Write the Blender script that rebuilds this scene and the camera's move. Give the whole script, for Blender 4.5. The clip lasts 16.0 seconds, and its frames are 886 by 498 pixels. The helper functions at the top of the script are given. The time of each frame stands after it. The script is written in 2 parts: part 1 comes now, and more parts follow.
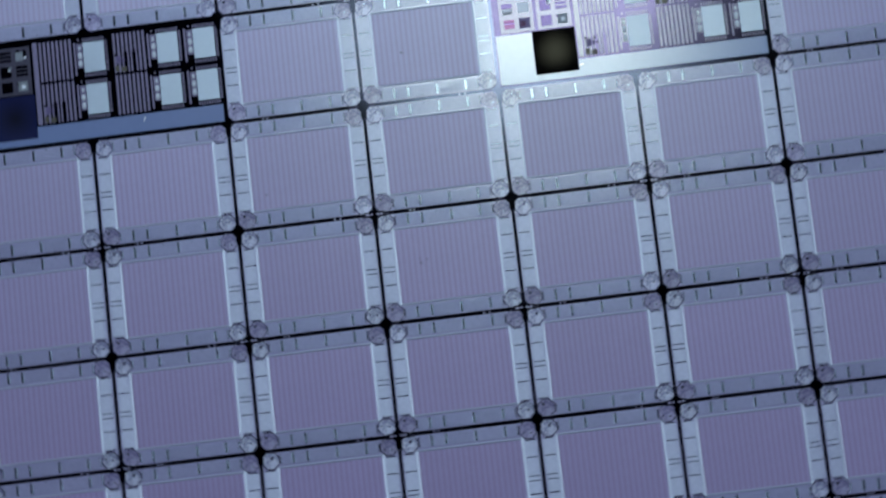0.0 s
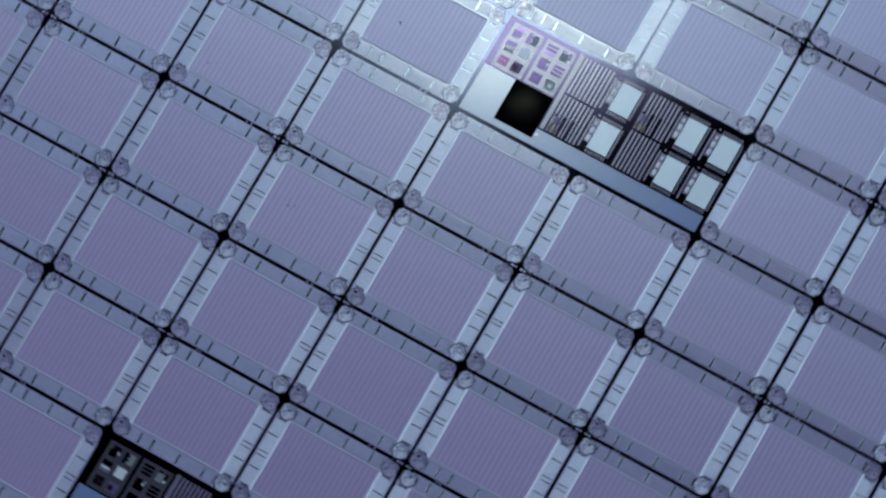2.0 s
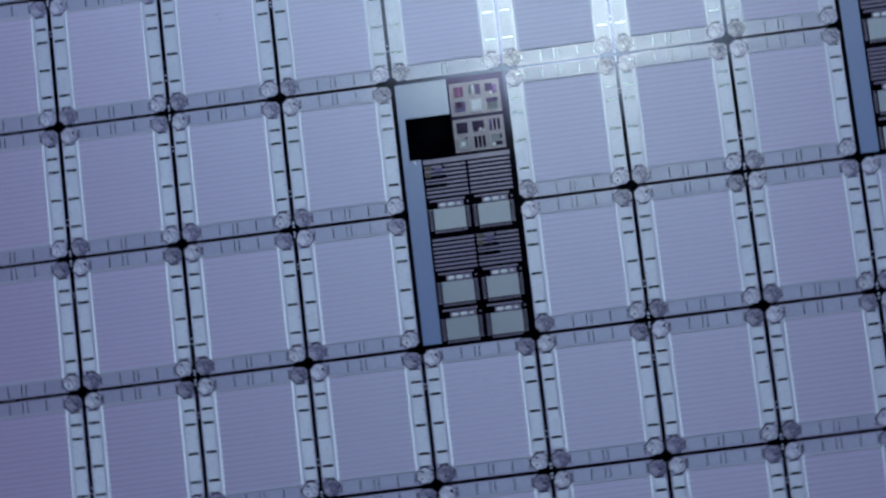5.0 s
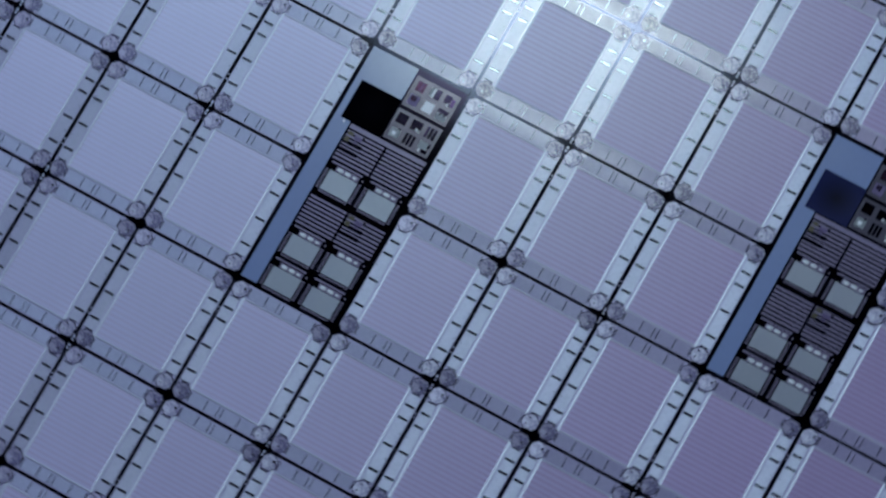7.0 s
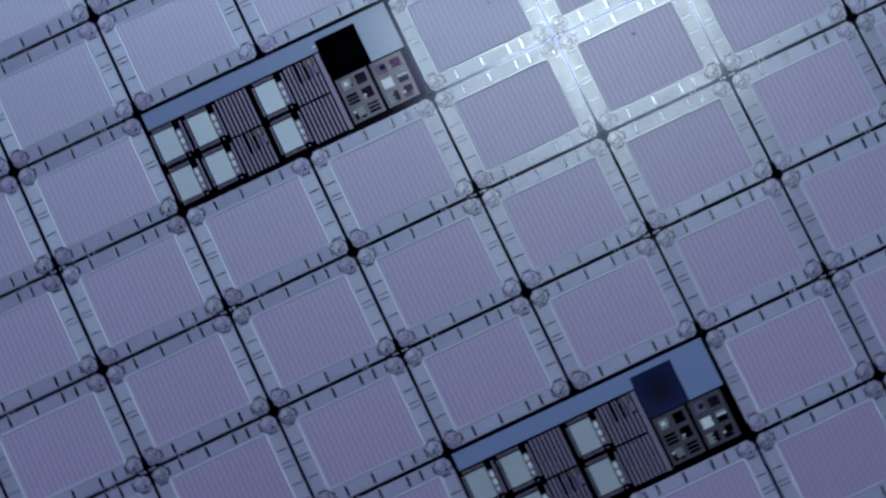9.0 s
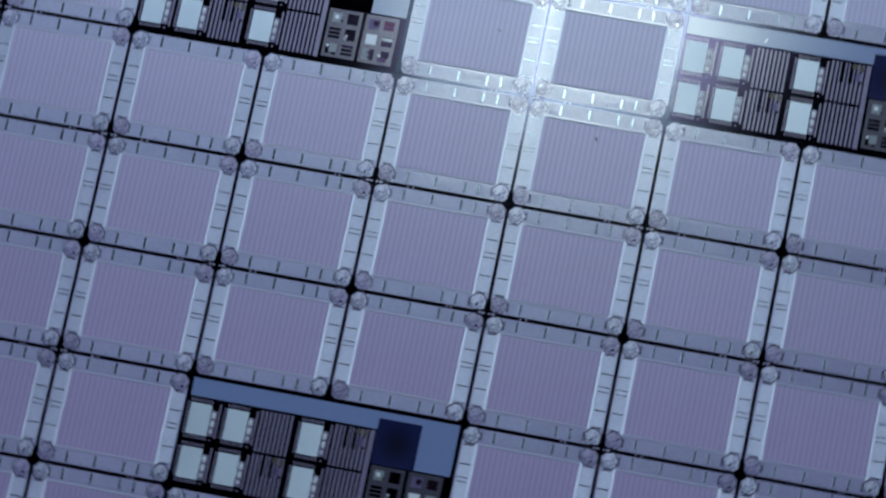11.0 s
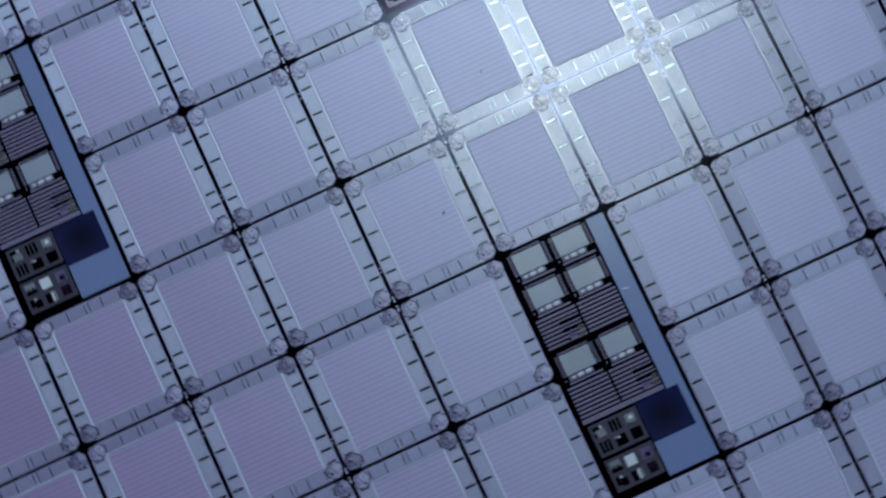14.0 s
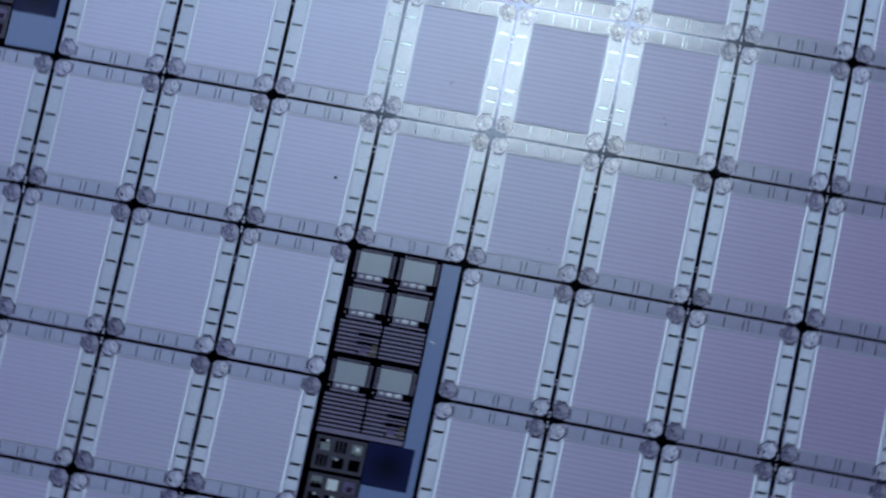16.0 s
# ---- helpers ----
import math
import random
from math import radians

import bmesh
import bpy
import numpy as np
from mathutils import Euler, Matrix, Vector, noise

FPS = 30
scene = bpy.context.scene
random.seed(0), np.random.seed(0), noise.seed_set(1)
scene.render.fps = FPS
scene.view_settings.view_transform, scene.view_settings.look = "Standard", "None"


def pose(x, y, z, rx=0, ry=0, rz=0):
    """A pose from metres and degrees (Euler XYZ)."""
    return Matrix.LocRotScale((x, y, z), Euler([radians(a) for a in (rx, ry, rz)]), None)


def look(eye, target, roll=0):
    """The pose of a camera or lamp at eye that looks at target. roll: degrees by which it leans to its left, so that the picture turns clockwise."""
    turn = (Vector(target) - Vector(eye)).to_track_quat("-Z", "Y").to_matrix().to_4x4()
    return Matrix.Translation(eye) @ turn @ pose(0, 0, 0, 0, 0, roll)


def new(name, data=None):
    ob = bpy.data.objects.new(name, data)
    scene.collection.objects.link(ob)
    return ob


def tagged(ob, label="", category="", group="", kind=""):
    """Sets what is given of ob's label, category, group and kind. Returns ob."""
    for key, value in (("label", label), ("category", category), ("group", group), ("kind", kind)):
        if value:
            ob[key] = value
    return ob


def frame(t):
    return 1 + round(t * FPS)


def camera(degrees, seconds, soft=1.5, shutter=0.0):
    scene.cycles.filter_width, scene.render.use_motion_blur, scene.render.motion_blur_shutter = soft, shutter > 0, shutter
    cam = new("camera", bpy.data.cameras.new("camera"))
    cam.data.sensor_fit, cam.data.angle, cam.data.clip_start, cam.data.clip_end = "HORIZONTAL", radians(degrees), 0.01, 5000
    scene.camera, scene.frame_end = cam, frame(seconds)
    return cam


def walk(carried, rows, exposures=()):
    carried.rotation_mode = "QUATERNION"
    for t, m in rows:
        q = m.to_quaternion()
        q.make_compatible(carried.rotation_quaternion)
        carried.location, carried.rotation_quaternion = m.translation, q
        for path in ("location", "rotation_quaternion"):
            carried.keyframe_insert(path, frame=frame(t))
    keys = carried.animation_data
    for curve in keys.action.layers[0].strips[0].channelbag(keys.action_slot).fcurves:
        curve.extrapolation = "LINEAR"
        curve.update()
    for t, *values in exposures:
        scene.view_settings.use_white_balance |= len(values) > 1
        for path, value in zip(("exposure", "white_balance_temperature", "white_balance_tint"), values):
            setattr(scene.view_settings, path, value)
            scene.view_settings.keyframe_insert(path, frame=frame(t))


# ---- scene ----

MM = 0.001
EYE = (0.0217805, -0.0836141, 0.268165)
AIM = (0.0217805 - 0.0801597 * 0.2774, -0.0836141 + 0.243078 * 0.2774, 0.268165 - 0.966689 * 0.2774)
ROLL = -18.836
cam = camera(13.162, 16.0, soft=2.4, shutter=0.5)
walk(cam, [(0.0, look(EYE, AIM, ROLL)), (16.0, look(EYE, AIM, ROLL))])

# ---- light ----
world = bpy.data.worlds.new("dim_room")
scene.world = world
world.use_nodes = True
world.node_tree.nodes["Background"].inputs["Color"].default_value = (0.05, 0.06, 0.1, 1)
world.node_tree.nodes["Background"].inputs["Strength"].default_value = 0.1


def area_lamp(name, eye, target, size_x, size_y, power, colour, shape="RECTANGLE"):
    data = bpy.data.lights.new(name, "AREA")
    data.shape, data.size, data.size_y = shape, size_x, size_y
    data.energy, data.color = power, colour
    ob = new(name, data)
    ob.matrix_world = look(eye, target)
    return ob


# oval lamp inferred from its glare; two wider sheets added to soften its edge
area_lamp("inspection_lamp", (-0.0157, 0.1534, 0.4766), (0.0078, 0.0012, 0.0000), 0.0515, 0.033, 0.0175, (0.88, 1.0, 0.96), "ELLIPSE")
area_lamp("glare_falloff_inner", (-0.0159, 0.1546, 0.4804), (0.0078, 0.0012, 0.0000), 0.0725, 0.047, 0.0200, (0.78, 1.0, 0.94), "ELLIPSE")
area_lamp("glare_falloff_outer", (-0.0160, 0.1558, 0.4842), (0.0078, 0.0012, 0.0000), 0.089, 0.0585, 0.0094, (0.72, 0.95, 1.0), "ELLIPSE")
# unseen fill lamps, added: one beyond for sheen, two at sides, one behind camera
area_lamp("sheen_fill_lamp", (-0.048, 0.255, 0.438), (0.008, 0, 0), 0.16, 0.06, 0.70, (0.555, 0.695, 1.0))
area_lamp("left_fill_lamp", (-0.235, 0.085, 0.195), (0, 0.01, 0), 0.30, 0.11, 0.148, (0.58, 0.80, 1.0))
area_lamp("right_fill_lamp", (0.230, 0.000, 0.250), (0, 0.01, 0), 0.30, 0.17, 0.205, (0.58, 0.80, 1.0))
area_lamp("rear_fill_lamp", (-0.20, -0.25, 0.56), (0, -0.01, 0), 0.14, 0.14, 0.03, (0.95, 0.78, 1.0))


# ---- materials ----
def nodes_of(name):
    m = bpy.data.materials.new(name)
    m.use_nodes = True
    t = m.node_tree
    return m, t, t.nodes["Principled BSDF"]


def noise_node(t, scale, detail=3.0, rough=0.55):
    co = t.nodes.new("ShaderNodeTexCoord")
    n = t.nodes.new("ShaderNodeTexNoise")
    n.inputs["Scale"].default_value, n.inputs["Detail"].default_value, n.inputs["Roughness"].default_value = scale, detail, rough
    t.links.new(co.outputs["Object"], n.inputs["Vector"])
    return n


def surface(name, low, high, metallic, rough, grain=2500, relief=0.0, coat=0.0, coat_rough=0.1, vary=0.06, rough_vary=0.05, ior=1.5, coat_ior=1.5, tint=(1, 1, 1), spread=(0.3, 0.7), brushed=0.0, spread_along=(1, 0, 0)):
    """Colour between low and high by a coarse stain and a fine grain, a little different from piece to piece."""
    m, t, b = nodes_of(name)
    fine, broad = noise_node(t, grain), noise_node(t, grain * 0.08, 2.0)
    mix = t.nodes.new("ShaderNodeMath")
    mix.operation = "MULTIPLY_ADD"
    t.links.new(fine.outputs["Fac"], mix.inputs[0])
    mix.inputs[1].default_value = 0.5
    half = t.nodes.new("ShaderNodeMath")
    half.operation = "MULTIPLY"
    t.links.new(broad.outputs["Fac"], half.inputs[0])
    half.inputs[1].default_value = 0.5
    t.links.new(half.outputs[0], mix.inputs[2])
    ramp = t.nodes.new("ShaderNodeValToRGB")
    ramp.color_ramp.elements[0].position, ramp.color_ramp.elements[1].position = spread
    ramp.color_ramp.elements[0].color, ramp.color_ramp.elements[1].color = (*low, 1), (*high, 1)
    t.links.new(mix.outputs[0], ramp.inputs["Fac"])
    info = t.nodes.new("ShaderNodeObjectInfo")
    span = t.nodes.new("ShaderNodeMapRange")
    span.inputs["To Min"].default_value, span.inputs["To Max"].default_value = 1 - vary, 1 + vary
    t.links.new(info.outputs["Random"], span.inputs["Value"])
    hsv = t.nodes.new("ShaderNodeHueSaturation")
    t.links.new(span.outputs["Result"], hsv.inputs["Value"])
    t.links.new(ramp.outputs["Color"], hsv.inputs["Color"])
    t.links.new(hsv.outputs["Color"], b.inputs["Base Color"])
    rr = t.nodes.new("ShaderNodeMapRange")
    rr.inputs["To Min"].default_value, rr.inputs["To Max"].default_value = max(0.02, rough - rough_vary), rough + rough_vary
    t.links.new(fine.outputs["Fac"], rr.inputs["Value"])
    t.links.new(rr.outputs["Result"], b.inputs["Roughness"])
    b.inputs["Metallic"].default_value = metallic
    b.inputs["IOR"].default_value, b.inputs["Coat IOR"].default_value = ior, coat_ior
    b.inputs["Specular Tint"].default_value = (*tint, 1)
    b.inputs["Coat Weight"].default_value, b.inputs["Coat Roughness"].default_value = coat, coat_rough
    if brushed:
        # fine lines spread the sheen across them
        b.inputs["Anisotropic"].default_value = brushed
        turn = t.nodes.new("ShaderNodeVectorTransform")
        turn.vector_type, turn.convert_from, turn.convert_to = "VECTOR", "OBJECT", "WORLD"
        turn.inputs[0].default_value = spread_along
        t.links.new(turn.outputs[0], b.inputs["Tangent"])
    if relief:
        bump = t.nodes.new("ShaderNodeBump")
        bump.inputs["Strength"].default_value, bump.inputs["Distance"].default_value = 1.0, relief * MM
        t.links.new(fine.outputs["Fac"], bump.inputs["Height"])
        t.links.new(bump.outputs["Normal"], b.inputs["Normal"])
    return m


SILICON = surface("polished_silicon", (0.080, 0.087, 0.130), (0.096, 0.104, 0.152), 1.0, 0.05, 1500, vary=0.0, rough_vary=0.008)
DARKBASE = surface("dark_lilac_mirror", (0.058, 0.048, 0.092), (0.073, 0.060, 0.11), 1.0, 0.06, 1500, vary=0.0, rough_vary=0.01)
MARGIN = surface("oxide_margin", (0.50, 0.415, 0.69), (0.56, 0.47, 0.76), 0.0, 0.37, 3500, relief=0.0008, coat=1.0, coat_rough=0.155, coat_ior=3.0, vary=0.03, ior=2.2, tint=(0.74, 0.95, 1.0))
FIELD = surface("lilac_film", (0.522, 0.386, 0.660), (0.576, 0.428, 0.725), 0.0, 0.375, 2500, vary=0.04, rough_vary=0.02, ior=1.95, tint=(0.66, 0.98, 0.95), coat=0.65, coat_rough=0.26, coat_ior=2.4, brushed=0.81)
GROOVE = surface("violet_groove_film", (0.450, 0.274, 0.533), (0.500, 0.305, 0.586), 0.0, 0.375, 2500, vary=0.04, rough_vary=0.02, ior=2.2, tint=(0.66, 0.98, 0.95), coat=0.6, coat_rough=0.26, coat_ior=2.4, brushed=0.81)
PADMETAL = surface("sputtered_metal", (0.52, 0.425, 0.70), (0.64, 0.535, 0.82), 0.05, 0.34, 3000, relief=0.0015, coat=1.0, coat_rough=0.16, coat_ior=3.1, vary=0.05, ior=2.6, tint=(0.66, 1.0, 0.97), spread=(0.38, 0.62), brushed=0.75)
PADMETAL_CROSS = surface("sputtered_metal_crosswise", (0.52, 0.425, 0.70), (0.64, 0.535, 0.82), 0.05, 0.34, 3000, relief=0.0015, coat=1.0, coat_rough=0.16, coat_ior=3.1, vary=0.05, ior=2.6, tint=(0.66, 1.0, 0.97), spread=(0.38, 0.62), brushed=0.4, spread_along=(0, 1, 0))
TICK = surface("dark_tick_metal", (0.32, 0.36, 0.42), (0.42, 0.46, 0.52), 1.0, 0.12, 3000, vary=0.05, rough_vary=0.02)
BEAD = surface("bright_rim_metal", (0.66, 0.69, 0.90), (0.76, 0.79, 0.98), 0.15, 0.32, 4000, coat=1.0, coat_rough=0.25, coat_ior=3.6, vary=0.02, ior=2.4)
CORNER = surface("mottled_corner_metal", (0.19, 0.165, 0.33), (0.58, 0.53, 0.73), 0.10, 0.30, 5000, relief=0.0015, coat=1.0, coat_rough=0.165, coat_ior=2.9, vary=0.15, rough_vary=0.08, spread=(0.44, 0.56), tint=(0.72, 1.0, 1.0))
CORNER_LILAC = surface("mottled_lilac_metal", (0.27, 0.225, 0.43), (0.62, 0.55, 0.77), 0.10, 0.30, 5000, relief=0.0015, coat=1.0, coat_rough=0.165, coat_ior=2.9, vary=0.12, rough_vary=0.08, spread=(0.42, 0.56), tint=(0.72, 1.0, 1.0))
OUTLINE = surface("violet_outline_metal", (0.15, 0.14, 0.23), (0.22, 0.21, 0.31), 1.0, 0.20, 5000, vary=0.15, rough_vary=0.04)
BLUE = surface("blue_film", (0.23, 0.325, 0.60), (0.255, 0.355, 0.64), 0.0, 0.42, 2000, coat=1.0, coat_rough=0.13, vary=0.02, coat_ior=2.6)
BLACK = surface("absorbing_film", (0.002, 0.002, 0.004), (0.003, 0.003, 0.006), 0.0, 0.06, 2000, vary=0.0, rough_vary=0.01, ior=1.1)


def window_film(name, middle, edge, rough, ior, gloss, tint=(1, 1, 1)):
    """A film that changes from the middle of the window to its edge, in colour and in gloss."""
    m, t, b = nodes_of(name)
    co = t.nodes.new("ShaderNodeTexCoord")
    far = t.nodes.new("ShaderNodeVectorMath")
    far.operation = "DISTANCE"
    flat = t.nodes.new("ShaderNodeVectorMath")
    flat.operation = "MULTIPLY"
    flat.inputs[1].default_value = (1, 1, 0)
    t.links.new(co.outputs["Generated"], flat.inputs[0])
    t.links.new(flat.outputs["Vector"], far.inputs[0])
    far.inputs[1].default_value = (0.5, 0.5, 0)
    ramp = t.nodes.new("ShaderNodeValToRGB")
    ramp.color_ramp.elements[0].position, ramp.color_ramp.elements[1].position = 0.05, 0.5
    ramp.color_ramp.elements[0].color, ramp.color_ramp.elements[1].color = (*middle, 1), (*edge, 1)
    t.links.new(far.outputs["Value"], ramp.inputs["Fac"])
    t.links.new(ramp.outputs["Color"], b.inputs["Base Color"])
    level = t.nodes.new("ShaderNodeMapRange")
    level.interpolation_type = "SMOOTHSTEP"
    level.inputs["From Min"].default_value, level.inputs["From Max"].default_value = 0.0, 0.55
    level.inputs["To Min"].default_value, level.inputs["To Max"].default_value = gloss
    t.links.new(far.outputs["Value"], level.inputs["Value"])
    t.links.new(level.outputs["Result"], b.inputs["Specular IOR Level"])
    b.inputs["Specular Tint"].default_value = (*tint, 1)
    b.inputs["Roughness"].default_value, b.inputs["IOR"].default_value = rough, ior
    return m


BLACK_WINDOW = window_film("black_window_film", (0.002, 0.002, 0.004), (0.001, 0.001, 0.002), 0.05, 1.16, (0.62, 0.02), (1.0, 0.92, 0.70))
WINDOW = window_film("navy_window_film", (0.002, 0.004, 0.022), (0.009, 0.014, 0.075), 0.25, 1.25, (0.5, 0.5))
PLATE = surface("grey_green_plate", (0.42, 0.385, 0.50), (0.475, 0.44, 0.56), 0.1, 0.34, 2500, vary=0.03, ior=3.3, coat=1.0, coat_rough=0.2, coat_ior=3.0, tint=(0.68, 1.0, 0.97))
GOLD = surface("dull_gold_film", (0.055, 0.048, 0.028), (0.10, 0.086, 0.046), 0.2, 0.35, 5000, vary=0.1)
VIOLET = surface("violet_film", (0.09, 0.065, 0.16), (0.15, 0.11, 0.24), 0.1, 0.35, 5000, vary=0.1)
TRACE = surface("mauve_trace", (0.20, 0.17, 0.265), (0.265, 0.225, 0.345), 0.2, 0.38, 2500, vary=0.04, coat=1.0, coat_rough=0.12, coat_ior=2.1)
PALE = surface("pale_metal", (0.80, 0.86, 0.86), (0.92, 0.96, 0.95), 0.0, 0.35, 3000, vary=0.03, coat=1.0, coat_rough=0.3, coat_ior=2.2)
BOARD = surface("grey_board_film", (0.19, 0.175, 0.235), (0.235, 0.215, 0.285), 0.6, 0.14, 2500, vary=0.04, rough_vary=0.02, coat=0.2, coat_rough=0.12, coat_ior=1.8)
PURPLE = surface("purple_mirror_film", (0.10, 0.065, 0.16), (0.14, 0.09, 0.21), 1.0, 0.09, 2500, vary=0.05, rough_vary=0.02)
MAROON = surface("maroon_mirror_film", (0.085, 0.04, 0.085), (0.12, 0.055, 0.12), 0.9, 0.12, 2500, vary=0.05)
GREEN = surface("grey_green_film", (0.20, 0.23, 0.24), (0.26, 0.29, 0.29), 0.2, 0.35, 2500, vary=0.15)
NAVY = surface("navy_mirror_film", (0.045, 0.035, 0.080), (0.068, 0.052, 0.11), 1.0, 0.08, 2500, vary=0.05, rough_vary=0.02)
DUST = surface("dark_dust", (0.09, 0.08, 0.14), (0.18, 0.16, 0.25), 0.0, 0.7, 6000, vary=0.2)
STEEL = surface("dull_steel", (0.10, 0.10, 0.11), (0.14, 0.14, 0.15), 0.8, 0.5, 300)
BENCH = surface("black_laminate", (0.015, 0.015, 0.018), (0.025, 0.025, 0.03), 0.0, 0.6, 60)
WALL = surface("dark_wall_paint", (0.012, 0.022, 0.060), (0.016, 0.028, 0.075), 0.0, 0.9, 8, vary=0.0)


# ---- mesh building, in millimetres ----
def block(bm, x0, x1, y0, y1, z0, z1, chamfer=0.0):
    """A slab with a chamfered top, open below."""
    x0, x1, y0, y1 = min(x0, x1), max(x0, x1), min(y0, y1), max(y0, y1)
    c = min(chamfer, (x1 - x0) * 0.4, (y1 - y0) * 0.4)
    zc = z1 - min(c, (z1 - z0) * 0.8)
    rings = [[(x0, y0, z0), (x1, y0, z0), (x1, y1, z0), (x0, y1, z0)]]
    if c:
        rings.append([(x0, y0, zc), (x1, y0, zc), (x1, y1, zc), (x0, y1, zc)])
    rings.append([(x0 + c, y0 + c, z1), (x1 - c, y0 + c, z1), (x1 - c, y1 - c, z1), (x0 + c, y1 - c, z1)])
    stack(bm, rings)


def stack(bm, rings, closed_top=True):
    """Joins rings of points, each above the last, into one skin."""
    vs = [[bm.verts.new([c * MM for c in p]) for p in ring] for ring in rings]
    n = len(vs[0])
    for a, b in zip(vs, vs[1:]):
        for k in range(n):
            bm.faces.new((a[k], a[(k + 1) % n], b[(k + 1) % n], b[k]))
    if closed_top:
        bm.faces.new(vs[-1])


def disc_ring(cx, cy, r, z, n, turn=0.0):
    return [(cx + r * math.cos(turn + 2 * math.pi * k / n), cy + r * math.sin(turn + 2 * math.pi * k / n), z) for k in range(n)]


def ripple(bm, x0, x1, y0, y1, z, period, height, along_y=True):
    """A sheet of parallel flat-topped ridges with plain walls round it; the ridges run along y, or along x."""
    a0, a1, b0, b1 = (x0, x1, y0, y1) if along_y else (y0, y1, x0, x1)
    n = max(1, round(abs(a1 - a0) / period)) * 8

    def vert(a, b, h):
        return bm.verts.new([c * MM for c in ((a, b, h) if along_y else (b, a, h))])
    rows = []
    for k in range(n + 1):
        a = a0 + (a1 - a0) * k / n
        h = z + height * (0, 0.5, 1, 1, 1, 0.5, 0, 0)[k % 8]
        rows.append((a, h, vert(a, b0, h), vert(a, b1, h)))
    for p, q in zip(rows, rows[1:]):
        bm.faces.new((p[2], q[2], q[3], p[3]) if along_y else (p[2], p[3], q[3], q[2]))
    for b, flip in ((b0, along_y), (b1, not along_y)):
        low = [vert(a0, b, z - 0.02), vert(a1, b, z - 0.02)]
        top = [vert(a, b, h) for a, h, _, _ in rows]
        loop = low + top[::-1]
        bm.faces.new(loop if flip else loop[::-1])
    for a, h, flip in ((a0, rows[0][1], not along_y), (a1, rows[-1][1], along_y)):
        loop = [vert(a, b0, z - 0.02), vert(a, b1, z - 0.02), vert(a, b1, h), vert(a, b0, h)]
        bm.faces.new(loop if flip else loop[::-1])


def stripes(bm, x0, x1, y0, y1, z, period):
    """A sheet of flat bands along y, bluish ones a little proud of violet ones."""
    n = round((x1 - x0) / period)
    p = (x1 - x0) / n
    line = [(x0, z - 0.02)]
    kinds = [0]
    for k in range(n):
        for at, h, kind in ((0.0, -0.0004, 1), (0.40, -0.0004, 1), (0.46, 0.0, 0), (0.94, 0.0, 0)):
            line.append((x0 + (k + at) * p, z + h))
            kinds.append(kind)
    line += [(x1, z), (x1, z - 0.02)]
    kinds.append(0)
    cols = [[bm.verts.new((x * MM, y * MM, h * MM)) for y in (y0, y1)] for x, h in line]
    for (a, b), (c, d), kind in zip(cols, cols[1:], kinds):
        bm.faces.new((a, c, d, b)).material_index = kind
    for side, flip in ((0, False), (1, True)):
        low, high = cols[0][side], cols[-1][side]
        loop = [low, high] + [c[side] for c in cols[-2:0:-1]]
        bm.faces.new(loop[::-1] if flip else loop)


def mesh_of(name, bm, material, smooth=False, sort=True):
    if sort:
        bmesh.ops.recalc_face_normals(bm, faces=bm.faces)
    me = bpy.data.meshes.new(name)
    bm.to_mesh(me)
    bm.free()
    if sort and sum((p.normal.z > 0) for p in me.polygons) < 0.35 * len(me.polygons):
        me.flip_normals()
    me.materials.append(material)
    if smooth:
        me.polygons.foreach_set("use_smooth", [True] * len(me.polygons))
    return me


def place(name, me, parent, m=None, label=""):
    ob = new(name, me)
    ob.parent = parent
    if m is not None:
        ob.matrix_local = m
    return tagged(ob, label)


def part(name, bm, material, parent, label="", smooth=False):
    return place(name, mesh_of(name, bm, material, smooth), parent, None, label)


# ---- room ----
# unseen enclosure, added; its dark navy walls are what the silicon mirrors
def room():
    def slab(name, x0, x1, y0, y1, z0, z1, material):
        bm = bmesh.new()
        bmesh.ops.create_cube(bm, size=1)
        for v in bm.verts:
            v.co = ((x0 + x1) / 2 + v.co.x * (x1 - x0), (y0 + y1) / 2 + v.co.y * (y1 - y0), (z0 + z1) / 2 + v.co.z * (z1 - z0))
        me = bpy.data.meshes.new(name)
        bm.to_mesh(me)
        bm.free()
        me.materials.append(material)
        return tagged(new(name, me), kind="structure")
    slab("floor", -0.36, 0.36, -0.40, 0.40, -0.042, -0.012, BENCH)
    slab("ceiling", -0.36, 0.36, -0.40, 0.40, 0.70, 0.72, WALL)
    slab("wall_north", -0.34, 0.34, 0.38, 0.40, -0.012, 0.70, WALL)
    slab("wall_south", -0.34, 0.34, -0.40, -0.38, -0.012, 0.70, WALL)
    slab("wall_east", 0.34, 0.36, -0.40, 0.40, -0.012, 0.70, WALL)
    slab("wall_west", -0.36, -0.34, -0.40, 0.40, -0.012, 0.70, WALL)


room()


def make_chuck():
    bm = bmesh.new()
    stack(bm, [disc_ring(0, 0, 20, 0.1, 64), disc_ring(0, 0, 20, 4, 64), disc_ring(0, 0, 60, 6, 64), disc_ring(0, 0, 60, 10.8, 64), disc_ring(0, 0, 59.5, 11.3, 64)])
    bm.faces.new([v for v in bm.verts if v.co.z < 0.0002][::-1])
    ob = new("chuck", mesh_of("chuck", bm, STEEL))
    ob.location = (0, 0, -0.012)
    return tagged(ob, "round dull steel chuck under the turning wafer", "chuck")


chuck = make_chuck()

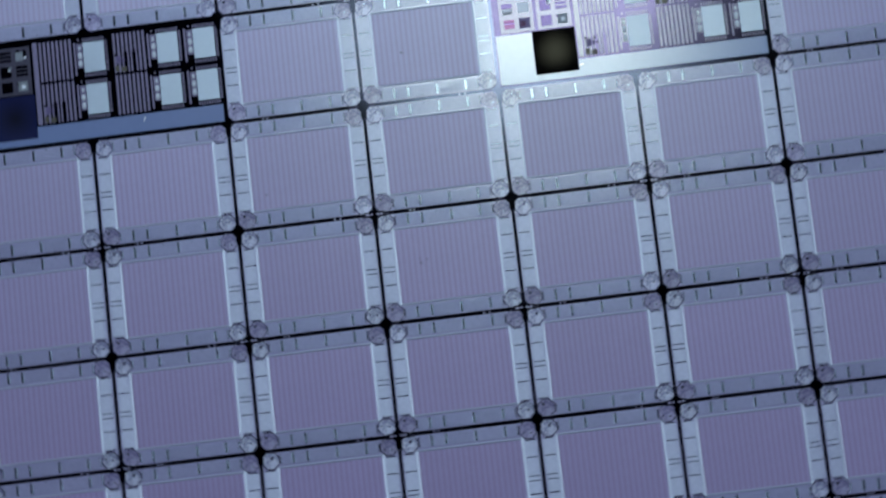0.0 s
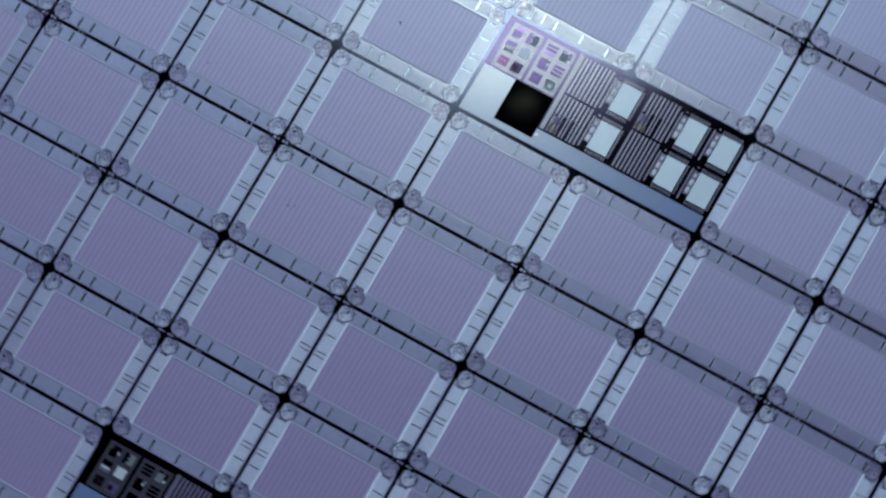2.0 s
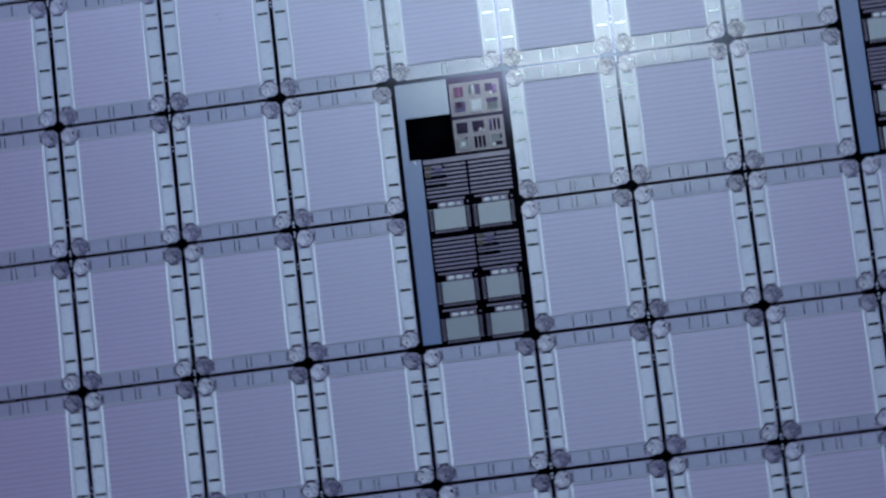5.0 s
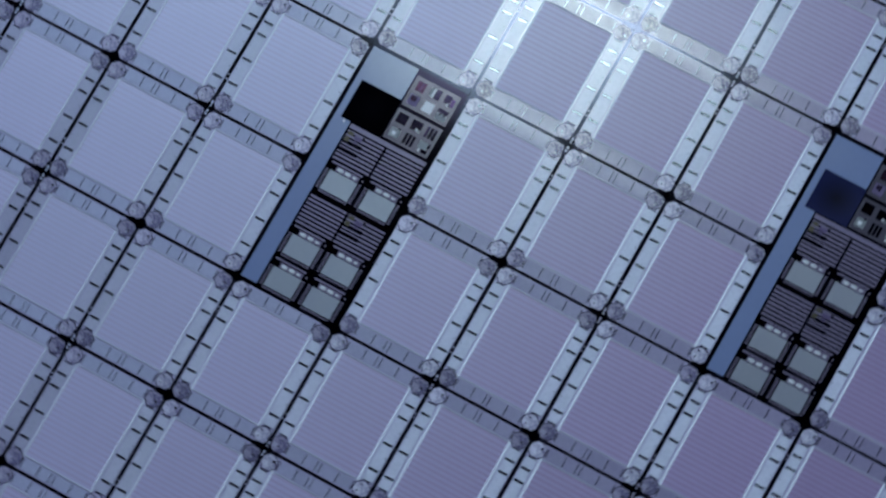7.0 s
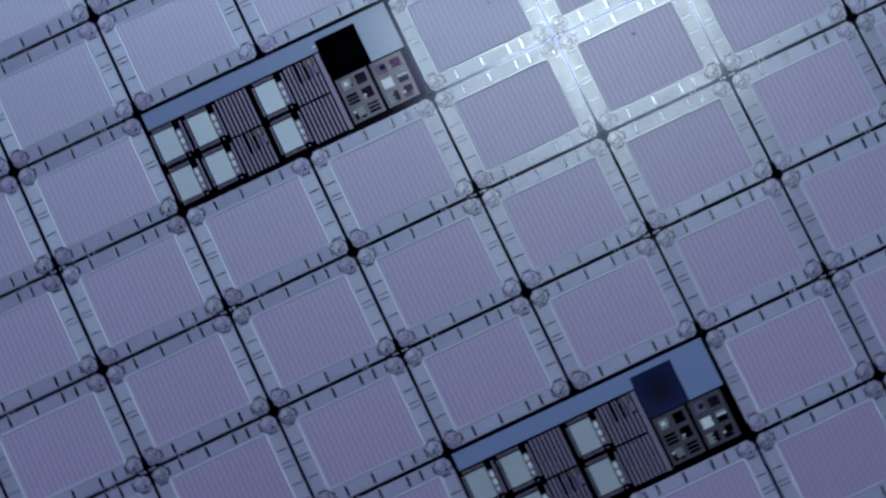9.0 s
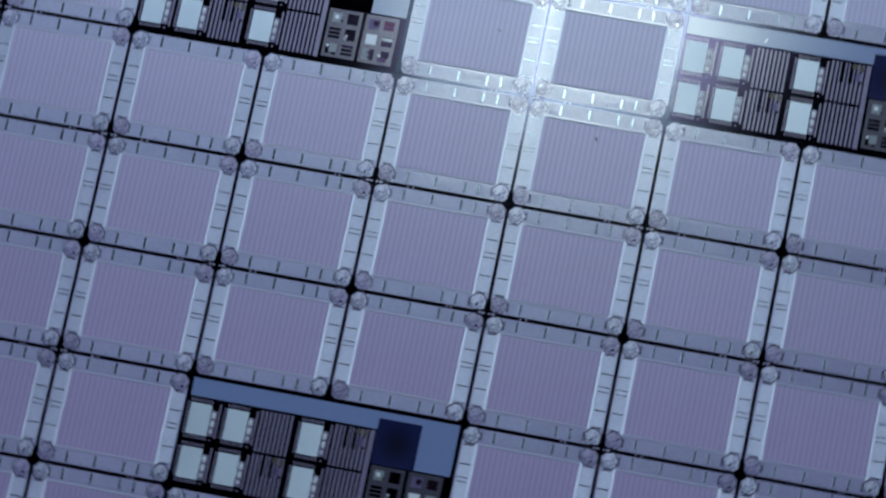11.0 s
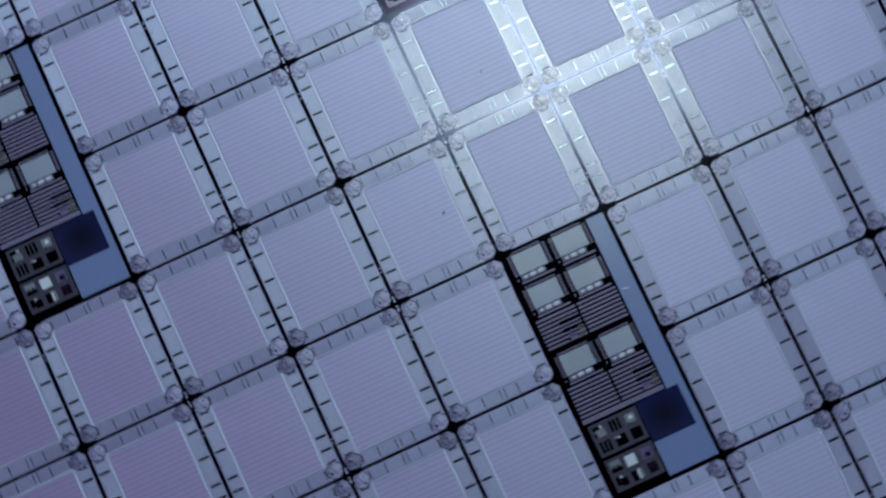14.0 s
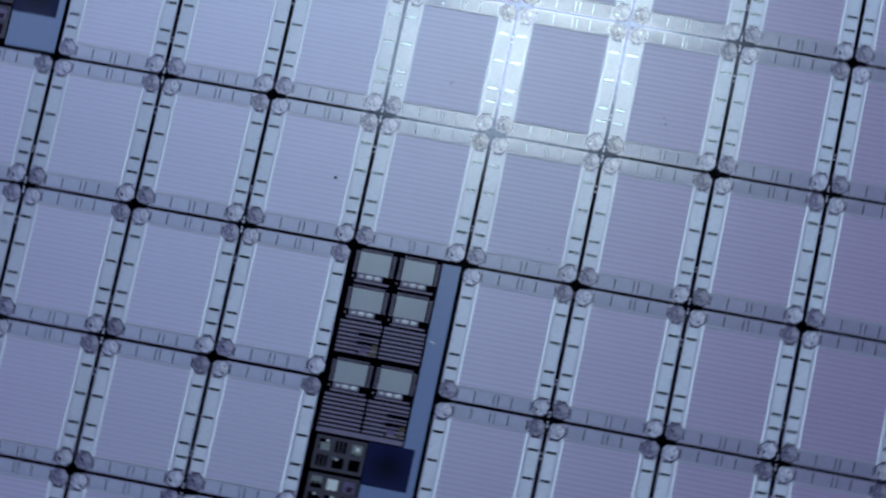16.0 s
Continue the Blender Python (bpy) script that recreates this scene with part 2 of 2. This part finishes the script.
# ---- the wafer ----
PU, PV = 10.0, 8.232
CU, CV = 6.8475, -4.6176
RADIUS = 75.0
GAP_X, GAP_Y = 0.095, 0.120  # half widths of the streets across and along the rows
PAD_RIDGE = 0.0095
wafer = tagged(new("silicon_wafer"), "round silicon wafer printed with rows of lilac chips", "silicon wafer")


def substrate():
    bm = bmesh.new()
    outline = []
    for k in range(256):
        a = 2 * math.pi * k / 256
        x, y = RADIUS * math.cos(a), RADIUS * math.sin(a)
        outline.append((x, max(y, -RADIUS + 2.0)))
    rings = []
    for shrink, z in ((0.25, -0.7), (0.0, -0.5), (0.0, -0.2), (0.25, 0.0)):
        s = 1 - shrink / RADIUS
        rings.append([(x * s, y * s, z) for x, y in outline])
    stack(bm, rings)
    bm.faces.new([v for v in bm.verts if abs(v.co.z + 0.0007) < 1e-7][::-1])
    part("substrate", bm, SILICON, wafer, "mirror-polished dark silicon disc with a flat")


substrate()

# Sides of a chip: (start, end) of the gaps that cut the pad strips, in mm along the side.
TICKS_U = [(2.37, 0.19), (3.40, 0.19), (5.55, 0.19), (7.64, 0.19)]
TICKS_V = [(2.70, 0.07), (4.08, 0.06), (4.42, 0.06), (5.40, 0.07)]


def cuts(lo, hi, ticks):
    out, a = [], lo
    for at, w in ticks:
        out.append((a, at - w / 2))
        a = at + w / 2
    return out + [(a, hi)]


def pad_boxes(side):
    """Pads along one side of a chip as x0, x1, y0, y1."""
    if side in "ns":
        y0, y1 = (-1.06, -0.22) if side == "n" else (-PV + 0.22, -PV + 1.06)
        return [(a, b, y0, y1) for a, b in cuts(1.50, 8.50, TICKS_U)]
    x0, x1 = (0.22, 1.06) if side == "w" else (PU - 1.06, PU - 0.22)
    return [(x0, x1, -b, -a) for a, b in cuts(1.50, PV - 1.50, TICKS_V)]


def tick_boxes(side):
    """Dark marks across the pads of one side: bars, the strip's two ends, and small dots by the street."""
    across, ends = ((TICKS_U, (1.45, 8.55)) if side in "ns" else (TICKS_V, (1.45, PV - 1.45)))
    marks = [(at, w + 0.02, 0.26, 1.05) for at, w in across] + [(at, 0.07, 0.30, 1.0) for at in ends]
    if side in "ns":
        marks += [(4.46, 0.09, 0.24, 0.34), (6.54, 0.09, 0.24, 0.34)]
    out = []
    for at, w, lo, hi in marks:
        if side in "ns":
            y0, y1 = (-hi, -lo) if side == "n" else (-PV + lo, -PV + hi)
            out.append((at - w / 2, at + w / 2, y0, y1))
        else:
            x0, x1 = (lo, hi) if side == "w" else (PU - hi, PU - lo)
            out.append((x0, x1, -at - w / 2, -at + w / 2))
    return out


def pad_skin(bm, side, box):
    """A pad with fine ridges along its side of the chip."""
    ripple(bm, *box, 0.05, 0.08, PAD_RIDGE, along_y=side in "ew")


def strip_meshes(side):
    pads, ticks, strip = [], [], bmesh.new()
    for box in pad_boxes(side):
        bm = bmesh.new()
        pad_skin(bm, side, box)
        pad_skin(strip, side, box)
        pads.append(mesh_of("bond_pad", bm, PADMETAL_CROSS if side in "ns" else PADMETAL, sort=False))
    for box in tick_boxes(side):
        bm = bmesh.new()
        block(bm, *box, 0.044, 0.066, 0.036 if side in "ns" else 0.02)
        ticks.append(mesh_of("tick_mark", bm, TICK))
    return pads, ticks, mesh_of("pad_strip", strip, PADMETAL_CROSS if side in "ns" else PADMETAL, sort=False)


def chip_meshes():
    bm = bmesh.new()
    c = 0.31
    def outline(k, z):
        x0, x1, y0, y1 = GAP_X + k, PU - GAP_X - k, -PV + GAP_Y + k, -GAP_Y - k
        return [(x0 + c, y0, z), (x1 - c, y0, z), (x1, y0 + c, z), (x1, y1 - c, z), (x1 - c, y1, z), (x0 + c, y1, z), (x0, y1 - c, z), (x0, y0 + c, z)]
    stack(bm, [outline(0, 0.0), outline(0.0, 0.018), outline(0.025, 0.018), outline(0.027, 0.035)])
    bm.faces.ensure_lookup_table()
    for f in bm.faces:
        f.material_index = int(len(f.verts) == 4 and abs(f.calc_center_median().z - 0.018 * MM) < 1e-7)
    base = mesh_of("chip", bm, MARGIN)
    base.materials.append(SILICON)
    bm = bmesh.new()
    stripes(bm, 1.29, 8.71, -PV + 1.38, -1.38, 0.045, 0.393)
    field = mesh_of("striped_field", bm, FIELD, sort=False)
    field.materials.append(GROOVE)
    bm = bmesh.new()
    x0, x1, y0, y1 = 1.12, 8.88, -PV + 1.20, -1.20
    def loop(k, z):
        return [(x0 + k, y0 + k, z), (x1 - k, y0 + k, z), (x1 - k, y1 - k, z), (x0 + k, y1 - k, z)]
    stack(bm, [loop(k, z) for k, z in ((0, 0.03), (0.0, 0.042), (0.072, 0.072), (0.098, 0.072), (0.17, 0.042), (0.17, 0.03))], False)
    rim = mesh_of("rim", bm, BEAD)
    corners = []
    rng = random.Random(5)
    for n in range(4):
        # an octagon with a thin dark edge; opposite corners have ridges that run the same way
        bm = bmesh.new()
        stack(bm, [disc_ring(0, 0, r, z, 8, math.pi / 8) for r, z in ((0.70, 0.03), (0.70, 0.058), (0.635, 0.058), (0.63, 0.05))])
        for f in bm.faces:
            f.material_index = int(len(f.verts) == 4 and math.hypot(*f.calc_center_median().xy) > 0.58 * MM)
        bmesh.ops.recalc_face_normals(bm, faces=bm.faces)
        upright = n in (0, 3)
        for a0, a1, b0, b1 in ((-0.26, 0.26, -0.56, -0.30), (-0.54, 0.54, -0.26, 0.10), (-0.46, -0.04, 0.14, 0.46), (0.02, 0.46, 0.14, 0.46)):
            ripple(bm, a0, a1, b0, b1, 0.052, 0.08, PAD_RIDGE, along_y=upright)
        for k in range(4):
            x, y, w, h = rng.uniform(-0.34, 0.34), rng.uniform(-0.34, 0.34), rng.uniform(0.03, 0.09), rng.uniform(0.03, 0.09)
            old = set(bm.faces)
            block(bm, x - w, x + w, y - h, y + h, 0.05, 0.064 + 0.001 * k, 0.002)
            for f in set(bm.faces) - old:
                f.material_index = (1, 2, 3, 0)[k]
        bm.normal_update()
        corners.append(mesh_of("corner_pad", bm, (CORNER, CORNER_LILAC, CORNER_LILAC, CORNER)[n], sort=False))
        corners[-1].materials.append(OUTLINE)
        corners[-1].materials.append(TICK)
        corners[-1].materials.append(BEAD)
    return base, field, rim, corners, {s: strip_meshes(s) for s in "nsew"}


TEST_DIES = [(1, -1), (-3, -1), (5, -1), (0, 4), (0, -5)]
base_me, field_me, rim_me, corner_mes, strip_mes = chip_meshes()


def chip(i, j, near):
    die = place("chip", base_me, wafer, Matrix.Translation(((i * PU - CU) * MM, -(j * PV - CV) * MM, 0)))
    place("striped_field", field_me, die, label="lilac film with fine parallel stripes")
    place("rim", rim_me, die)
    for s in "nsew":
        pads, ticks, strip = strip_mes[s]
        if near:
            for me in pads:
                place("bond_pad", me, die)
            for me in ticks:
                place("tick_mark", me, die)
        else:
            tagged(place("pad_strip", strip, die), kind="stuff")
    for k, (x, y) in enumerate(((0.74, -0.72), (PU - 0.74, -0.72), (0.74, -PV + 0.72), (PU - 0.74, -PV + 0.72))):
        place("corner_pad", corner_mes[k], die, Matrix.Translation((x * MM, y * MM, 0)))


taken = {(i + k, j) for i, j in TEST_DIES for k in (0, 1)}
for i in range(-8, 9):
    for j in range(-10, 10):
        spans = [math.hypot((i + a) * PU - CU, (j + b) * PV - CV) for a in (0, 1) for b in (0, 1)]
        if max(spans) < RADIUS - 3 and (i, j) not in taken:
            chip(i, j, min(spans) < 48)


def scribe_marks():
    """Small marks in the sawing streets: a thicker key by each crossing and pale bridges."""
    bm = bmesh.new()
    block(bm, -0.21, 0.21, -0.92, -0.05, 0.0, 0.072, 0.004)
    key = mesh_of("street_key", bm, SILICON)
    bm = bmesh.new()
    for side in (-1, 1):
        block(bm, side * 0.16, side * 0.92, -0.21, -0.12, 0.0, 0.070, 0.004)
        block(bm, side * 0.16, side * 0.78, 0.13, 0.20, 0.0, 0.070, 0.004)
    lines = mesh_of("crossing_line", bm, SILICON)
    bm = bmesh.new()
    for a, b in ((-0.60, -0.36), (-0.27, -0.13), (0.14, 0.34), (0.42, 0.58)):
        block(bm, a, b, -0.075, 0.075, 0.0, 0.050, 0.01)
    dashes = mesh_of("crossing_dash", bm, PADMETAL)
    bm = bmesh.new()
    block(bm, -0.05, 0.05, -0.08, 0.08, 0.0, 0.03, 0.01)
    bridge = mesh_of("street_bridge", bm, PADMETAL)
    for i in range(-5, 7):
        for j in range(-7, 8):
            x, y = i * PU - CU, -(j * PV - CV)
            if math.hypot(x, y) > 50:
                continue
            if (i, j) not in taken or (i - 1, j) not in taken:
                place("street_key", key, wafer, Matrix.Translation((x * MM, y * MM, 0)))
            if (i + j) % 2 and not {(i, j), (i - 1, j), (i, j - 1), (i - 1, j - 1)} & taken:
                place("crossing_line", lines, wafer, Matrix.Translation((x * MM, y * MM, 0)))
                place("crossing_dash", dashes, wafer, Matrix.Translation((x * MM, y * MM, 0)))
            if (i, j) not in taken and (i, j - 1) not in taken:
                for dx in (2.62, 2.92) if (i + j) % 2 else (7.1, 7.5):
                    place("street_bridge", bridge, wafer, Matrix.Translation(((x + dx) * MM, y * MM, 0)))


scribe_marks()


# What lies in each small test cell: name, film, and its patches along and across the strip.
BARS = [(0.02, 0.88, 0.06 + 0.30 * k, 0.27 + 0.30 * k) for k in range(3)]
CELLS = [
    [("test_cell", MAROON, [(0.08, 0.86, 0.10, 0.34), (0.08, 0.86, 0.44, 0.80)]), ("test_patch", PURPLE, [(0.10, 0.84, 0.35, 0.43)])],
    [("test_cell", NAVY, [(0.02, 0.80, 0.04, 0.42)]), ("bright_dot", PALE, [(0.06, 0.78, 0.50, 0.66)]), ("test_patch", GREEN, [(0.06, 0.78, 0.70, 0.86)])],
    [("test_cell", NAVY, [(0.06, 0.66, 0.34, 0.88)]), ("test_patch", PURPLE, [(0.20, 0.84, 0.02, 0.32)]), ("bright_dot", PALE, [(0.68, 0.84, 0.40, 0.56)])],
    [("test_cell", VIOLET, [(0.02, 0.84, 0.06, 0.86)]), ("test_patch", MAROON, [(0.10, 0.50, 0.30, 0.70)])],
    [("test_cell", PALE, [(0.02, 0.82, 0.04, 0.82)])],
    [("test_cell", GREEN, [(0.40, 0.88, 0.06, 0.84)]), ("test_patch", NAVY, [(0.02, 0.30, 0.04, 0.88), (0.30, 0.52, 0.52, 0.66), (0.30, 0.52, 0.20, 0.32)])],
    [("test_cell", NAVY, [(0.04, 0.86, 0.06, 0.88)])],
    [("test_cell", NAVY, [(0.04, 0.62, 0.04, 0.90), (0.60, 0.84, 0.46, 0.88)]), ("bright_dot", PALE, [(0.60, 0.76, 0.28, 0.42)]), ("test_patch", GREEN, [(0.64, 0.86, 0.04, 0.24)])],
    [("test_cell", NAVY, BARS[:2]), ("test_patch", PURPLE, BARS[2:])],
    [("test_cell", GREEN, [(0.10, 0.80, 0.10, 0.84)]), ("bright_dot", PALE, [(0.34, 0.64, 0.36, 0.66)]), ("test_patch", NAVY, [(0.02, 0.20, 0.16, 0.34)])],
    [("test_cell", NAVY, BARS)],
    [("test_cell", GREEN, [(0.04, 0.60, 0.20, 0.86)]), ("test_patch", NAVY, [(0.60, 0.86, 0.04, 0.50), (0.06, 0.40, 0.02, 0.16)]), ("bright_dot", PALE, [(0.66, 0.84, 0.58, 0.74)])],
]


# ---- test strips, each two chips long: s runs along the strip, w across it ----
def test_strip(i, j):
    me_base = bmesh.new()
    block(me_base, 0.14, 19.86, -PV + 0.10, -0.10, 0, 0.012)
    die = place("test_strip", mesh_of("test_strip", me_base, DARKBASE), wafer, Matrix.Translation(((i * PU - CU) * MM, -(j * PV - CV) * MM, 0)), "long test strip with pads, combs and a black window")
    # blue film, an L round the black window and along one side
    bm = bmesh.new()
    block(bm, 0.20, 2.85, -8.05, -4.25, 0.01, 0.04, 0.01)
    block(bm, 2.85, 6.02, -8.05, -7.55, 0.01, 0.04, 0.01)
    block(bm, 6.02, 19.8, -8.05, -6.72, 0.01, 0.04, 0.01)
    part("blue_film", bm, BLUE, die, "plain blue film area")
    bm = bmesh.new()
    first = (i, j) == TEST_DIES[0]
    n, grid = 16, []
    for a in range(n + 1):
        row = []
        for b in range(n + 1):
            p, q = 2 * a / n - 1, 2 * b / n - 1
            row.append(bm.verts.new([c * MM for c in (4.43 + 1.57 * p, -5.87 + 1.67 * q, 0.045 + (0.004 if first else -0.02) * (1 - p * p) * (1 - q * q))]))
        grid.append(row)
    for a in range(n):
        for b in range(n):
            bm.faces.new((grid[a][b], grid[a + 1][b], grid[a + 1][b + 1], grid[a][b + 1]))
    block(bm, 2.86, 6.0, -7.54, -4.2, 0.01, 0.02)
    edge = bmesh.ops.extrude_edge_only(bm, edges=[e for e in bm.edges if e.is_boundary and e.verts[0].co.z > 0.03 * MM])
    for v in edge["geom"]:
        if isinstance(v, bmesh.types.BMVert):
            v.co.z = 0.01 * MM
    part("dark_window", bm, BLACK_WINDOW if first else WINDOW, die, "square black window, faintly glossy in the middle" if first else "square navy window, darker in the middle")
    # six pad modules in two columns
    for s0 in (17.35, 14.62, 9.15):
        for w0 in (0.28, 3.52):
            bm = bmesh.new()
            ripple(bm, s0 + 0.70, s0 + 2.28, -(w0 + 2.72), -(w0 + 0.42), 0.04, 0.08, PAD_RIDGE)
            place("pad_plate", mesh_of("pad_plate", bm, PLATE, sort=False), die)
            bm = bmesh.new()
            for k in range(12):
                w = w0 + 0.42 + k * 0.198
                block(bm, s0 + 2.35, s0 + 2.52, -(w + 0.115), -w, 0.01, 0.045)
            for k in range(9):
                s = s0 + 0.72 + k * 0.185
                block(bm, s, s + 0.09, -(w0 + 0.34), -(w0 + 0.10), 0.01, 0.045)
                block(bm, s, s + 0.09, -(w0 + 3.06), -(w0 + 2.82), 0.01, 0.045)
            block(bm, s0 + 0.02, s0 + 0.16, -(w0 + 2.9), -(w0 + 0.36), 0.01, 0.04)
            block(bm, s0 + 0.24, s0 + 0.66, -(w0 + 2.35), -(w0 + 0.48), 0.01, 0.035)
            block(bm, s0 + 0.34, s0 + 0.46, -(w0 + 0.24), -(w0 + 0.12), 0.01, 0.045)
            tagged(part("ladder", bm, TRACE, die, "rows of tiny mauve teeth"), kind="stuff")
            for cw, size in ((w0 + 0.82, 0.62), (w0 + 1.38, 1.0), (w0 + 2.0, 1.0)):
                bm = bmesh.new()
                rings = []
                for r, z in ((1.0, 0.03), (0.95, 0.058), (0.7, 0.085), (0.3, 0.098)):
                    rings.append([(s0 + 0.46 + 0.15 * size * r * math.sin(q), -(cw + 0.27 * size * r * math.cos(q)), z) for q in [2 * math.pi * n / 12 for n in range(12)]])
                stack(bm, rings)
                part("contact_bump", bm, PALE, die, "small pale contact bump", True)
    # combs of long traces
    for s0, s1, odd in ((12.02, 14.52, 0), (6.52, 9.06, 1)):
        for col, (w0, w1) in enumerate(((0.30, 3.36), (3.52, 6.56))):
            n = 8
            t = (s1 - s0) / n
            for k in range(n):
                s = s0 + 0.06 + t * k
                bars = [(s, s + t * 0.62, w0, w1)]
                if col == odd and k in (2, 3, 4, 5):
                    low, high = (0.0, 0.42) if k % 2 == 0 else (0.24, 0.66)
                    bars = [(s, s + t * 0.62, w0, w0 + 1.5), (s + t * low, s + t * high, w0 + 1.5, w1)]
                for a, b, c, d in bars:
                    bm = bmesh.new()
                    block(bm, a, b, -d, -c, 0.01, 0.045, 0.02)
                    part("trace", bm, TRACE, die)
        # a spot on the stepped traces: gold and violet patches and dark dots
        w = (3.36, 6.56)[odd]
        for name, material, boxes in (("gold_patch", GOLD, ((0.12, 0.42, 0.10, 0.55), (0.55, 0.95, 0.06, 0.42))),
                                      ("violet_patch", VIOLET, ((0.25, 0.60, 0.70, 1.30), (0.66, 0.86, 0.80, 1.10))),
                                      ("dark_dot", BLACK, ((0.12, 0.26, 1.28, 1.46), (0.80, 0.94, 1.24, 1.42), (0.95, 1.07, 0.92, 1.05)))):
            bm = bmesh.new()
            for a, b, c, d in boxes:
                block(bm, s0 + a, s0 + b, -(w - c), -(w - d), 0.04, 0.052, 0.004)
            part(name, bm, material, die)
    bm = bmesh.new()
    block(bm, 6.10, 6.46, -6.6, -0.25, 0.01, 0.04, 0.01)
    part("cross_bar", bm, TRACE, die)
    # array of small test cells in two halves
    for half, s0 in enumerate((0.62, 3.38)):
        bm = bmesh.new()
        block(bm, s0, s0 + 2.5, -4.12, -0.42, 0.01, 0.03, 0.01)
        part("cell_board", bm, BOARD, die)
        for row in range(2):
            for col in range(3):
                s, w = s0 + 0.22 + row * 1.17, 0.62 + (2 - col) * 1.19
                for name, material, boxes in CELLS[half * 6 + row * 3 + col]:
                    bm = bmesh.new()
                    for n, (a, b, c, d) in enumerate(boxes):
                        block(bm, s + a, s + b, -(w + d), -(w + c), 0.025, 0.048 + 0.003 * n + (0.012 if name == "bright_dot" else 0.0), 0.01)
                    part(name, bm, material, die)
    return die


for i, j in TEST_DIES:
    test_strip(i, j)


def speck(name, u, v, size, seed, material, stretch=1.0, turn=0.0):
    rng = random.Random(seed)
    bm = bmesh.new()
    bmesh.ops.create_icosphere(bm, subdivisions=2, radius=size * MM)
    for v_ in bm.verts:
        v_.co *= rng.uniform(0.6, 1.3)
        v_.co.x *= stretch
        v_.co.z *= 0.5
    place(name, mesh_of(name, bm, material), wafer, Matrix.Translation(((u * PU - CU) * MM, -(v * PV - CV) * MM, (0.05 + size * 0.4) * MM)) @ Matrix.Rotation(turn, 4, "Z"))


for n, (u, v, s) in enumerate([(0.32, -0.45, 0.07), (0.335, -0.438, 0.04), (-0.53, -1.28, 0.08), (-0.77, 0.70, 0.06), (0.30, 1.49, 0.06), (0.345, 1.462, 0.045), (0.29, 1.45, 0.035), (0.12, 0.62, 0.04)]):
    speck("dust_speck", u, v, s, n, DUST, 1.0 + 0.4 * (n % 3), n)
speck("pale_fibre", -1.603, -0.135, 0.045, 21, PALE, 5.0, 1.2)
speck("pale_fibre", 1.62, -0.13, 0.04, 22, PALE, 4.0, 0.4)


# ---- what moves: the wafer and its chuck turn together, clockwise ----
TURN = [(0.0, -6.15), (0.5, 2.84), (1.0, 11.88), (1.5, 20.9), (2.0, 29.93), (2.5, 38.87), (3.0, 47.82), (3.5, 56.62), (4.0, 65.66),
        (4.5, 74.67), (5.0, 83.65), (5.5, 92.64), (6.0, 101.62), (6.5, 110.62), (7.0, 119.56), (7.5, 128.51), (8.0, 137.47), (8.5, 146.37), (9.0, 155.27),
        (9.5, 164.3), (10.0, 173.35), (10.5, 182.45), (11.0, 191.57), (11.5, 200.68), (12.0, 209.71), (12.5, 218.72), (13.0, 227.68), (13.5, 236.02), (14.0, 245.65), (14.5, 254.01),
        (15.0, 263.64), (15.5, 272.1), (16.0, 281.77)]


def motions():
    lean = pose(0, 0, 0, 0.11, 0.31, 0)  # it sits a little askew on its axis
    walk(wafer, [(t, pose(0, 0, 0, 0, 0, -a) @ lean) for t, a in TURN])
    walk(chuck, [(t, pose(0, 0, 0, 0, 0, -a) @ lean @ pose(0, 0, -0.012)) for t, a in TURN])


motions()
